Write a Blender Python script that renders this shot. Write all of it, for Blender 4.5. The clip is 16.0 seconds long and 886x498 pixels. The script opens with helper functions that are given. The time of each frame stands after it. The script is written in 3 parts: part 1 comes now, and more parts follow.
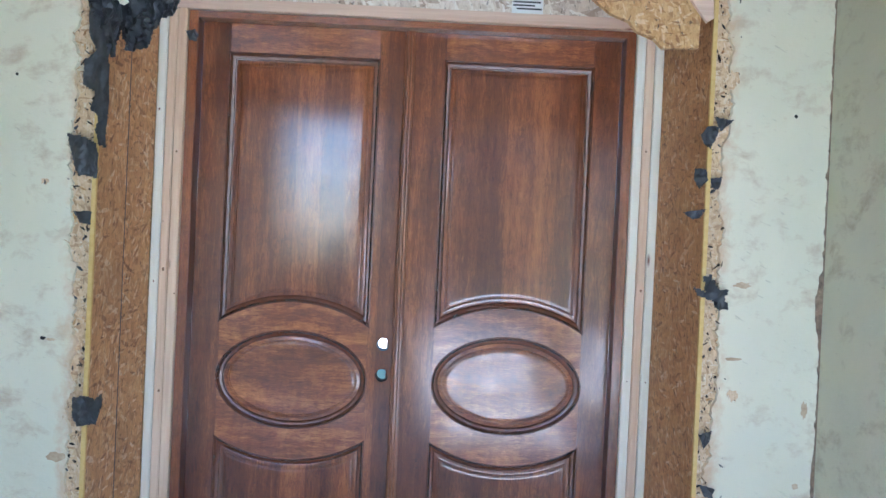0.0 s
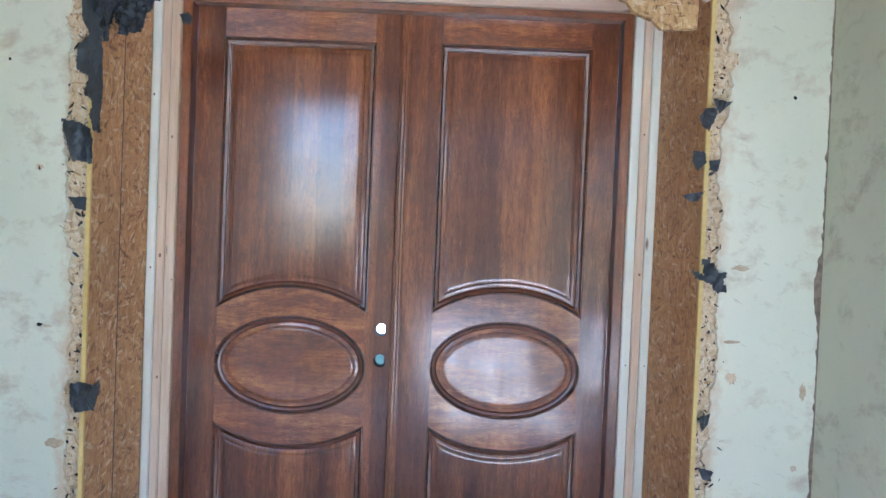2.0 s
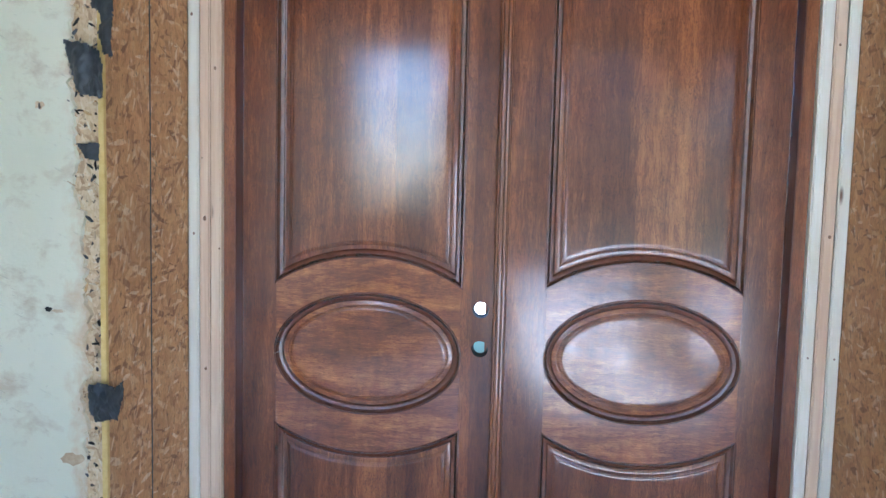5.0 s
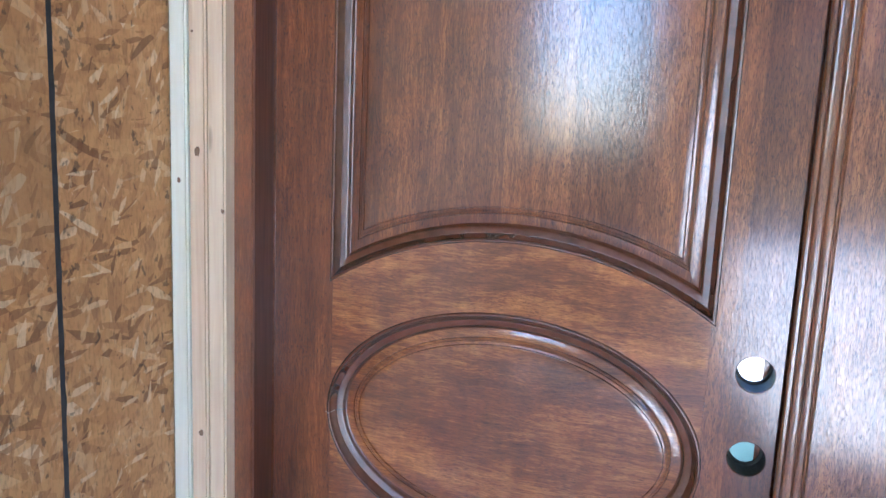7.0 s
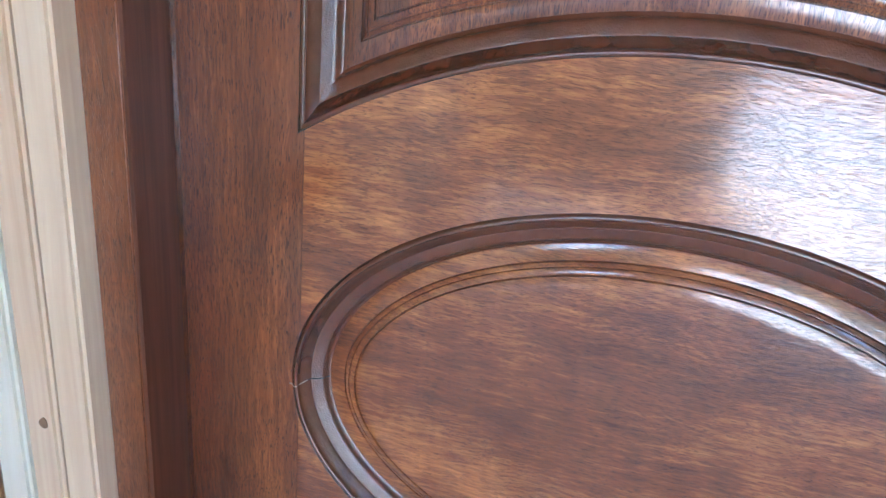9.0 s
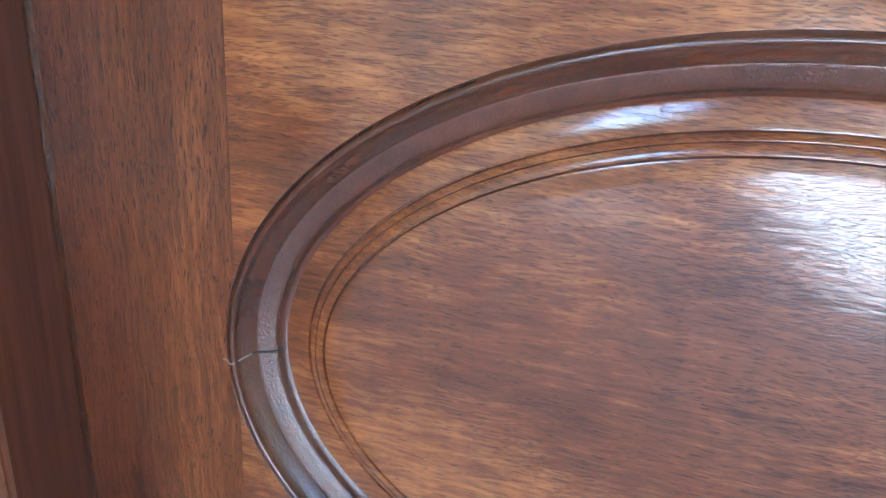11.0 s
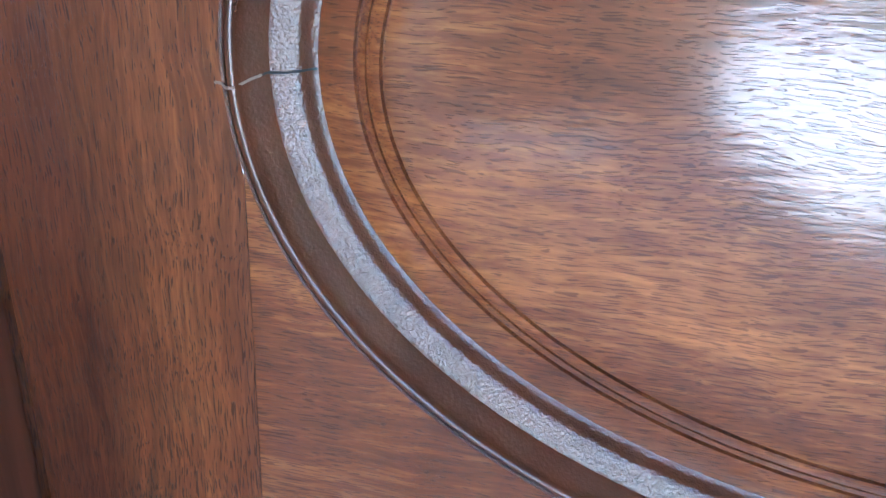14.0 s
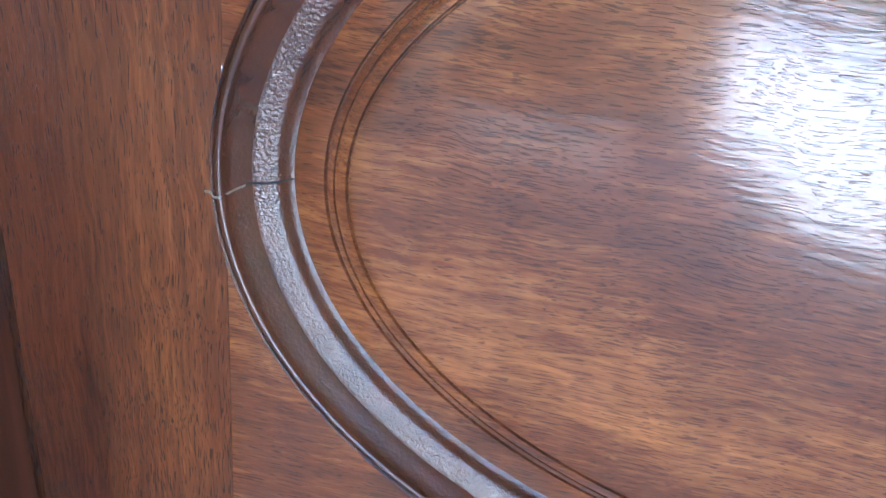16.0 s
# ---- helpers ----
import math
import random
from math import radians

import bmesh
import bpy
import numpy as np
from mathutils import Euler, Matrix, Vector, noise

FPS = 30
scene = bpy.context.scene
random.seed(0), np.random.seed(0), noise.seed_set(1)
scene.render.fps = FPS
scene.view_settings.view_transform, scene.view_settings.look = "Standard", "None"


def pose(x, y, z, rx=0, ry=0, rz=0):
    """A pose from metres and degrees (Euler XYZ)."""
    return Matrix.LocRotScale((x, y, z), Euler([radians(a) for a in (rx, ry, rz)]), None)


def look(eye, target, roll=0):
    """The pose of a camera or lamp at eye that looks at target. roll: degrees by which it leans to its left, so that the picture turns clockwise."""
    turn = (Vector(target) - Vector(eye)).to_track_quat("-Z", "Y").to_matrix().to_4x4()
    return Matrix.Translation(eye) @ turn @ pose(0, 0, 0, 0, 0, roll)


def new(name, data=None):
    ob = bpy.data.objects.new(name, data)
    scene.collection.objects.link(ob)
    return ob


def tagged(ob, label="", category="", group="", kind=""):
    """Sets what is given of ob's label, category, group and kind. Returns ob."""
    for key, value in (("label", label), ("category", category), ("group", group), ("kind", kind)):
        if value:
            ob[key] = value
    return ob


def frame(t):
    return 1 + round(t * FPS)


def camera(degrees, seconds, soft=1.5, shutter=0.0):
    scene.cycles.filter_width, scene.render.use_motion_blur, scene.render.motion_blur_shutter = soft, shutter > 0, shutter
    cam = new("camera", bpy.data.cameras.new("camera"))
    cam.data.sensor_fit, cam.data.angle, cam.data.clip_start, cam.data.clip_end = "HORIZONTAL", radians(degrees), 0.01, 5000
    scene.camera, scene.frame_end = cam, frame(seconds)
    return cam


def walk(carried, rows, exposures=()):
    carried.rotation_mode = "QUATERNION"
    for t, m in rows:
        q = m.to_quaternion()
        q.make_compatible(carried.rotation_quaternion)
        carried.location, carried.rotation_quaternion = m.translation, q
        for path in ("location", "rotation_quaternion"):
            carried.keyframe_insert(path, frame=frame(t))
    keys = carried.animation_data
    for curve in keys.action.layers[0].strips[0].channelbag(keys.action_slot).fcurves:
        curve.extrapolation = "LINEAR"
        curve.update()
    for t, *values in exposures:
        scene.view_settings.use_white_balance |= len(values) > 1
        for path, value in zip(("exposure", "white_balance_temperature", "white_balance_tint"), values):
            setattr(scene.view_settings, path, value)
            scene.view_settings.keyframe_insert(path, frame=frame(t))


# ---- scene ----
cam = camera(61.0, 16.0)
PATH = [
    (0, (0.112, -3.205, 1.519), (0.144, -1.205, 1.505), 2.6),
    (0.5, (0.128, -3.209, 1.512), (0.153, -1.209, 1.502), 2.9),
    (1, (0.136, -3.206, 1.509), (0.156, -1.206, 1.494), 2.6),
    (1.5, (0.135, -3.204, 1.506), (0.157, -1.204, 1.482), 2.3),
    (2, (0.121, -3.194, 1.506), (0.155, -1.195, 1.460), 2.3),
    (2.5, (0.126, -3.198, 1.500), (0.163, -1.199, 1.439), 2.2),
    (3, (0.146, -3.174, 1.490), (0.181, -1.174, 1.457), 2.0),
    (3.5, (0.153, -3.097, 1.480), (0.072, -1.099, 1.520), 1.4),
    (3.7, (0.142, -3.049, 1.473), (0.006, -1.054, 1.492), 1.6),
    (6, (-0.097, -1.818, 1.484), (-0.294, 0.160, 1.261), 1.3),
    (6.5, (-0.129, -1.452, 1.434), (-0.533, 0.493, 1.201), 1.5),
    (7, (-0.179, -1.167, 1.420), (-0.807, 0.705, 1.102), 2.5),
    (7.5, (-0.299, -0.937, 1.421), (-0.877, 0.944, 1.062), 2.8),
    (8, (-0.397, -0.746, 1.421), (-0.916, 1.143, 1.019), 2.4),
    (8.5, (-0.458, -0.637, 1.370), (-0.958, 1.240, 0.897), 4.1),
    (9, (-0.516, -0.560, 1.299), (-0.936, 1.246, 0.550), 5.6),
    (9.2, (-0.542, -0.533, 1.273), (-0.896, 1.250, 0.439), 5.7),
    (11.3, (-0.560, -0.330, 1.142), (-1.038, 1.480, 0.440), 4.2),
    (11.5, (-0.565, -0.318, 1.139), (-1.060, 1.506, 0.486), 4.7),
    (12, (-0.618, -0.311, 1.077), (-0.921, 1.567, 0.460), 6.6),
    (12.5, (-0.619, -0.291, 1.027), (-0.874, 1.559, 0.311), 6.8),
    (13, (-0.616, -0.273, 0.978), (-0.889, 1.572, 0.255), 5.8),
    (13.5, (-0.640, -0.255, 0.961), (-0.950, 1.564, 0.191), 4.0),
    (14, (-0.646, -0.259, 0.963), (-0.967, 1.545, 0.163), 3.3),
    (14.5, (-0.647, -0.256, 0.966), (-0.979, 1.540, 0.151), 3.2),
    (15, (-0.645, -0.253, 0.981), (-0.992, 1.550, 0.188), 3.2),
    (15.5, (-0.629, -0.270, 1.031), (-0.966, 1.525, 0.217), 4.7),
    (16, (-0.627, -0.281, 1.030), (-0.927, 1.505, 0.182), 6.3),
]
walk(cam, [(t, look(eye, target, roll)) for t, eye, target, roll in PATH], [(0, 2.97, 4900, 12), (3.7, 2.95, 4900, 12), (6, 3.15, 4890, 12), (9, 3.42, 4950, 10), (12, 3.48, 4870, 9), (16, 3.48, 4790, 10)])

# ---- world, sun and the light that comes through the added rear openings ----
world = bpy.data.worlds.new("sky")
scene.world = world
world.use_nodes = True
wn, wl = world.node_tree.nodes, world.node_tree.links
sky = wn.new("ShaderNodeTexSky")
sky.sky_type, sky.sun_disc, sky.sun_elevation, sky.sun_rotation = "NISHITA", False, radians(57), radians(186)
wl.new(sky.outputs[0], wn["Background"].inputs[0])
wn["Background"].inputs[1].default_value = 0.15
sun = new("sun", bpy.data.lights.new("sun", "SUN"))
sun.data.energy, sun.data.angle, sun.data.color = 5.0, radians(0.53), (1.0, 0.96, 0.9)
sun.matrix_world = look((-1.2, -11, 17.04), (0, 0, 0))


# ---- materials ----
class Mat:
    """A node material with short calls for its nodes."""

    def __init__(self, name):
        self.m = bpy.data.materials.new(name)
        self.m.use_nodes = True
        self.t = self.m.node_tree
        self.b = self.t.nodes["Principled BSDF"]

    def put(self, sock, v):
        if hasattr(v, "is_output"):
            self.t.links.new(v, sock)
        else:
            sock.default_value = (*v, 1.0) if isinstance(v, tuple) and len(v) == 3 and sock.type == "RGBA" else v

    def node(self, kind, **kw):
        return self.t.nodes.new(kind)

    def coords(self, scale, turn=(0, 0, 0), shuffle=True, warp=0.0, warp_scale=6.0):
        tc = self.node("ShaderNodeTexCoord").outputs["Object"]
        if shuffle:
            info = self.node("ShaderNodeObjectInfo")
            mul = self.node("ShaderNodeVectorMath")
            mul.operation = "MULTIPLY_ADD"
            self.put(mul.inputs[0], info.outputs["Random"])
            mul.inputs[1].default_value = (7.3, 3.1, 9.7)
            self.put(mul.inputs[2], tc)
            tc = mul.outputs[0]
        if warp:
            nz = self.node("ShaderNodeTexNoise")
            self.put(nz.inputs["Vector"], tc)
            nz.inputs["Scale"].default_value = warp_scale
            nz.inputs["Detail"].default_value = 2
            ma = self.node("ShaderNodeVectorMath")
            ma.operation = "MULTIPLY_ADD"
            self.put(ma.inputs[0], nz.outputs["Color"])
            ma.inputs[1].default_value = (warp,) * 3
            self.put(ma.inputs[2], tc)
            tc = ma.outputs[0]
        mp = self.node("ShaderNodeMapping")
        mp.vector_type = "TEXTURE"
        self.put(mp.inputs["Vector"], tc)
        mp.inputs["Scale"].default_value = [1 / q for q in scale]
        mp.inputs["Rotation"].default_value = [radians(a) for a in turn]
        return mp.outputs[0]

    def noise(self, vec, scale=1.0, detail=4.0, rough=0.5):
        n = self.node("ShaderNodeTexNoise")
        self.put(n.inputs["Vector"], vec)
        n.inputs["Scale"].default_value, n.inputs["Detail"].default_value, n.inputs["Roughness"].default_value = scale, detail, rough
        return n.outputs["Fac"]

    def cells(self, vec, scale=1.0):
        n = self.node("ShaderNodeTexVoronoi")
        self.put(n.inputs["Vector"], vec)
        n.inputs["Scale"].default_value = scale
        sep = self.node("ShaderNodeSeparateColor")
        self.put(sep.inputs[0], n.outputs["Color"])
        return sep.outputs[0], sep.outputs[1], n.outputs["Distance"]

    def ramp(self, fac, *stops):
        r = self.node("ShaderNodeValToRGB")
        e = r.color_ramp.elements
        while len(e) < len(stops):
            e.new(0.5)
        for el, (p, c) in zip(e, stops):
            el.position, el.color = p, (*c, 1) if isinstance(c, tuple) else (c, c, c, 1)
        self.put(r.inputs[0], fac)
        return r.outputs[0]

    def mix(self, fac, a, b, how="MIX"):
        m = self.node("ShaderNodeMix")
        m.data_type, m.blend_type = "RGBA", how
        self.put(m.inputs[0], fac), self.put(m.inputs[6], a), self.put(m.inputs[7], b)
        return m.outputs[2]

    def math(self, op, a, b=0.0):
        m = self.node("ShaderNodeMath")
        m.operation = op
        self.put(m.inputs[0], a), self.put(m.inputs[1], b)
        return m.outputs[0]

    def bump(self, height, dist, strength=1.0, under=None):
        b = self.node("ShaderNodeBump")
        b.inputs["Strength"].default_value, b.inputs["Distance"].default_value = strength, dist
        self.put(b.inputs["Height"], height)
        if under is not None:
            self.put(b.inputs["Normal"], under)
        return b.outputs[0]

    def done(self, color, rough, normal=None, **more):
        self.put(self.b.inputs["Base Color"], color), self.put(self.b.inputs["Roughness"], rough)
        if normal is not None:
            self.put(self.b.inputs["Normal"], normal)
        for k, v in more.items():
            self.put(self.b.inputs[k.replace("_", " ")], v)
        return self.m


def along(axis, across, length):
    """Texture scale for grain that runs along one axis."""
    return tuple(length if c == axis else across for c in "xyz")


def mahogany(name, axis, dark, mid, light, rough=0.42, pores=1.0, boards=0.0, figure=1.0):
    """Ribbon-figured mahogany under varnish: broad bands, streaks, cross ripple and short open pores along the grain."""
    m = Mat(name)
    level = axis == "x"
    bands = m.noise(m.coords(along(axis, 15 if level else 9, 2.1 if level else 0.7), warp=0.16 if level else 0.05, warp_scale=3.4), 1, 6, 0.62)
    streak = m.noise(m.coords(along(axis, 75, 5), warp=0.05, warp_scale=7), 1, 8, 0.7)
    fine = m.noise(m.coords(along(axis, 380, 16 if not level else 22), warp=0.014, warp_scale=16), 1, 3, 0.65)
    curl = m.noise(m.coords(along(axis, 11, 42 if level else 24), warp=0.05, warp_scale=9), 1, 3, 0.5)
    f = m.math("ADD", m.math("MULTIPLY", bands, 0.62 * figure), m.math("MULTIPLY", streak, 0.30))
    f = m.math("ADD", f, m.math("MULTIPLY", fine, 0.36))
    f = m.math("ADD", f, m.math("MULTIPLY", m.math("SUBTRACT", curl, 0.5), 0.15 if level else 0.07))
    f = m.math("ADD", f, -0.03 + 0.31 * (1 - figure))
    if boards:
        sep = m.node("ShaderNodeSeparateXYZ")
        m.put(sep.inputs[0], m.coords((9.3, 9.3, 9.3)))
        wnz = m.node("ShaderNodeTexWhiteNoise")
        wnz.noise_dimensions = "1D"
        m.put(wnz.inputs["W"], m.math("FLOOR", sep.outputs[0]))
        f = m.math("ADD", f, m.math("MULTIPLY", m.math("SUBTRACT", wnz.outputs[0], 0.5), boards))
    col = m.ramp(f, (0.43, dark), (0.60, mid), (0.80, light))
    hue = m.noise(m.coords(along(axis, 20, 5), warp=0.08), 1, 4)
    col = m.mix(m.ramp(hue, (0.46, 0.0), (0.68, 0.4)), col, m.mix(0.5, mid, (0.24, 0.062, 0.02)))
    pore = m.noise(m.coords(along(axis, 1700, 100), warp=0.012, warp_scale=14), 1, 0.6, 0.5)
    patch = m.noise(m.coords((9, 9, 9)), 1, 3)
    mask = m.ramp(m.math("ADD", pore, m.math("MULTIPLY", patch, 0.24)), (0.70, 0.0), (0.745, 1.0))
    col = m.mix(m.math("MULTIPLY", mask, 0.6 * pores), col, (0.045, 0.014, 0.008))
    n = m.bump(m.math("MULTIPLY", mask, -1.0), 0.0003, 0.7 * pores)
    n = m.bump(m.noise(m.coords(along(axis, 240, 34), warp=0.02, warp_scale=12), 1, 3), 0.00022, 0.55, n)
    r = m.ramp(m.noise(m.coords((25, 25, 25)), 1, 4), (0.35, rough - 0.03), (0.7, rough + 0.06))
    return m.done(col, r, n, IOR=1.38, Coat_Weight=1.0, Coat_Roughness=0.12, Coat_IOR=1.8, Coat_Normal=n)


D, M_, L_ = (0.074, 0.020, 0.0075), (0.205, 0.056, 0.016), (0.53, 0.177, 0.046)
wood_v = mahogany("mahogany_upright_grain", "z", D, M_, L_, pores=1.3, boards=0.13)
wood_h = mahogany("mahogany_level_grain", "x", (0.102, 0.028, 0.0105), (0.28, 0.080, 0.022), (0.70, 0.255, 0.064), 0.42, 0.85)
wood_edge = mahogany("mahogany_figured_edge", "z", (0.085, 0.024, 0.009), (0.25, 0.08, 0.026), (0.47, 0.175, 0.06), 0.38)


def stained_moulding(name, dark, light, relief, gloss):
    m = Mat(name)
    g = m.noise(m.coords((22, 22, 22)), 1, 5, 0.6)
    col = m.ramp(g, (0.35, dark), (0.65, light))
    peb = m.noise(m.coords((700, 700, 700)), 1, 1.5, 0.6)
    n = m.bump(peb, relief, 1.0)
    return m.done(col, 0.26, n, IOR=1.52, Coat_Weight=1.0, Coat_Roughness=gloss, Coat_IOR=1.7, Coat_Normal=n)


# smooth mahogany, darkened in colour for the shade on the reveals
def shaded_mahogany():
    m = Mat("mahogany_in_shade")
    g = m.noise(m.coords((160, 160, 6)), 1, 4)
    col = m.ramp(g, (0.35, (0.10, 0.033, 0.017)), (0.65, (0.165, 0.055, 0.028)))
    return m.done(col, 0.38, m.bump(g, 0.0003, 0.4))


def pine(name, a, b, knots=True, axis="z"):
    m = Mat(name)
    w = m.noise(m.coords(along(axis, 28, 0.9), warp=0.03, warp_scale=3), 1, 5, 0.6)
    wave = m.noise(m.coords(along(axis, 190, 3), warp=0.02, warp_scale=4), 1, 3)
    f = m.math("ADD", m.math("MULTIPLY", w, 0.78), m.math("MULTIPLY", wave, 0.22))
    col = m.ramp(f, (0.38, b), (0.62, a))
    blot = m.noise(m.coords((7, 7, 3)), 1, 4)
    col = m.mix(m.ramp(blot, (0.55, 0.0), (0.75, 0.2)), col, (0.6, 0.48, 0.34))
    if knots:
        _, pick, dist = m.cells(m.coords(along(axis, 15, 4.0)), 1)
        kn = m.math("MULTIPLY", m.ramp(dist, (0.05, 1.0), (0.14, 0.0)), m.ramp(pick, (0.55, 0.0), (0.6, 1.0)))
        col = m.mix(kn, col, (0.22, 0.10, 0.045))
    return m.done(col, 0.62, m.bump(f, 0.0008, 0.5))


def strand_board(name, tones, normal, flake=1.0, flecks=0.3, quiet=0.0):
    """Pressed strands that lie in several directions within the board's plane, each a random stretched cell."""
    m = Mat(name)
    col = None
    hts = None
    k = "xyz".index(normal)
    for ang, long, wide in ((12, 20, 75), (-48, 24, 95), (63, 18, 80), (95, 30, 120), (-20, 40, 130)):
        turn = [0, 0, 0]
        turn[k] = ang
        sc = [wide, wide, wide]
        sc["z" == normal and 0 or 2] = long
        sc[k] = 8
        a, b, d = m.cells(m.coords(tuple(s / flake for s in sc), turn, warp=0.012, warp_scale=14), 1)
        c = m.ramp(a, (0.0, tones[0]), (0.28, tones[1]), (0.82, tones[2]), (1.0, tones[3]))
        if col is None:
            col, hts = m.mix(0.4 + 0.32 * quiet, c, m.mix(0.5, tones[1], tones[2])), a
        else:
            pick = m.math("MULTIPLY", m.ramp(b, (0.72 + 0.06 * quiet, 0.0), (0.76 + 0.06 * quiet, 1.0)), 0.9 - 0.25 * quiet)
            col = m.mix(pick, col, c)
            hts = m.math("ADD", hts, m.math("MULTIPLY", pick, a))
    grain = m.noise(m.coords((200, 200, 70)), 1, 4)
    col = m.mix(m.ramp(grain, (0.48, 0.0), (0.75, 0.45)), col, tones[0])
    fl = m.noise(m.coords((70, 70, 45), warp=0.02, warp_scale=30), 1, 3)
    col = m.mix(m.math("MULTIPLY", m.ramp(fl, (0.64, 0.0), (0.68, 1.0)), flecks), col, (0.03, 0.022, 0.02))
    stain = m.noise(m.coords((3, 3, 3)), 1, 4)
    col = m.mix(m.ramp(stain, (0.52, 0.0), (0.75, 0.5)), col, tuple(0.5 * (p + q) * 0.8 for p, q in zip(tones[0], tones[2])))
    return m.done(col, 0.55, m.bump(m.math("ADD", hts, m.math("MULTIPLY", grain, 0.3)), 0.0012, 0.7))


def plaster(name, a, b, stain):
    m = Mat(name)
    big = m.noise(m.coords((1.6, 1.6, 1.1), shuffle=False), 1, 5, 0.55)
    col = m.ramp(big, (0.35, a), (0.65, b))
    dirt = m.noise(m.coords((6, 6, 9), shuffle=False, warp=0.1), 1, 7, 0.68)
    col = m.mix(m.ramp(dirt, (0.53, 0.0), (0.68, 0.65)), col, stain)
    pits = m.noise(m.coords((60, 60, 80), shuffle=False), 1, 3, 0.6)
    col = m.mix(m.ramp(pits, (0.7, 0.0), (0.78, 0.5)), col, (0.3, 0.24, 0.17))
    scr = m.noise(m.coords((18, 18, 130), (0, 25, 0), shuffle=False), 1, 2)
    col = m.mix(m.ramp(scr, (0.70, 0.0), (0.76, 0.35)), col, (0.30, 0.25, 0.19))
    # tan backing smeared over the coat where it was broken off
    sep = m.node("ShaderNodeSeparateXYZ")
    m.put(sep.inputs[0], m.coords((1, 1, 1), shuffle=False))
    near = m.ramp(m.math("SUBTRACT", m.math("ABSOLUTE", sep.outputs[0]), 1.0), (0.08, 1.0), (0.26, 0.0))
    smear = m.ramp(m.math("MULTIPLY", near, m.noise(m.coords((16, 16, 12), shuffle=False, warp=0.1), 1, 6, 0.7)), (0.26, 0.0), (0.46, 0.85))
    col = m.mix(smear, col, (0.60, 0.42, 0.25))
    n = m.bump(m.noise(m.coords((26, 26, 26), shuffle=False), 1, 6, 0.6), 0.003, 0.5)
    n = m.bump(pits, 0.0015, 0.4, n)
    return m.done(col, 0.85, n)


def rough_plain(name, a, b, scale, rough, depth=0.002, **more):
    m = Mat(name)
    g = m.noise(m.coords((scale,) * 3), 1, 6, 0.6)
    g2 = m.noise(m.coords((scale / 9,) * 3), 1, 3, 0.5)
    f = m.math("ADD", m.math("MULTIPLY", g, 0.6), m.math("MULTIPLY", g2, 0.4))
    return m.done(m.ramp(f, (0.35, a), (0.65, b)), rough, m.bump(g, depth, 0.6), **more)


moulding_mat = stained_moulding("stained_moulding", (0.105, 0.032, 0.014), (0.165, 0.054, 0.024), 0.00045, 0.09)
# same stain as the bead, darkened for the shade in the hollow
cove_mat = stained_moulding("stained_hollow_shaded", (0.085, 0.026, 0.012), (0.135, 0.042, 0.018), 0.00014, 0.2)
reveal_mat = shaded_mahogany()
pine_white = pine("pale_pine", (0.92, 0.90, 0.78), (0.84, 0.79, 0.63))
pine_pink = pine("pink_pine", (0.88, 0.70, 0.50), (0.72, 0.50, 0.32))
pine_head = pine("pink_pine_level", (0.76, 0.58, 0.44), (0.62, 0.43, 0.31), axis="x")
osb_brown = strand_board("weathered_strand_board", ((0.16, 0.062, 0.024), (0.52, 0.255, 0.095), (0.68, 0.38, 0.155), (0.86, 0.68, 0.44)), "x", 1.25, 0.6, 0.6)
osb_pale = strand_board("new_strand_board", ((0.34, 0.24, 0.16), (0.66, 0.56, 0.44), (0.80, 0.73, 0.62), (0.86, 0.82, 0.74)), "z", 1.9, 0.6)
osb_head = strand_board("new_strand_board_face", ((0.34, 0.24, 0.16), (0.66, 0.56, 0.44), (0.80, 0.73, 0.62), (0.86, 0.82, 0.74)), "y", 1.6, 0.6)
osb_gold = strand_board("golden_strand_board", ((0.26, 0.12, 0.04), (0.54, 0.31, 0.12), (0.66, 0.44, 0.20), (0.78, 0.62, 0.40)), "y", 1.1, 0.8)
torn_mat = strand_board("torn_sheathing", ((0.35, 0.2, 0.1), (0.62, 0.44, 0.25), (0.72, 0.56, 0.36), (0.76, 0.68, 0.52)), "y", 0.9, 0.95)
plaster_mat = plaster("pale_green_plaster", (0.66, 0.635, 0.48), (0.75, 0.70, 0.54), (0.48, 0.36, 0.24))
# the front walls' plaster again, with the side wall's shade in its colour
plaster_side = plaster("plaster_shaded", (0.56, 0.54, 0.395), (0.64, 0.61, 0.455), (0.36, 0.30, 0.20))
yellow_mat = rough_plain("yellow_cut_edge", (0.62, 0.42, 0.12), (0.74, 0.56, 0.22), 60, 0.6)
paper_mat = rough_plain("black_felt_paper", (0.022, 0.024, 0.028), (0.06, 0.064, 0.072), 40, 0.42, 0.0015)
beam_mat = rough_plain("brown_rafter", (0.12, 0.06, 0.03), (0.22, 0.12, 0.06), 30, 0.7)
hole_mat = rough_plain("hole_shade", (0.008, 0.007, 0.006), (0.02, 0.018, 0.015), 90, 0.9)
scar_mat = rough_plain("bare_brown_coat", (0.40, 0.27, 0.15), (0.60, 0.47, 0.31), 55, 0.9)
knot_mat = rough_plain("pine_knot", (0.16, 0.08, 0.04), (0.34, 0.19, 0.1), 300, 0.6, 0.0006)
crack_mat = rough_plain("brown_crack", (0.06, 0.045, 0.03), (0.34, 0.24, 0.16), 45, 0.9)
filler_mat = rough_plain("pale_filler", (0.22, 0.15, 0.11), (0.36, 0.26, 0.2), 900, 0.5, 0.0003)
split_mat = rough_plain("open_split", (0.010, 0.006, 0.005), (0.03, 0.015, 0.010), 900, 0.7, 0.0003)
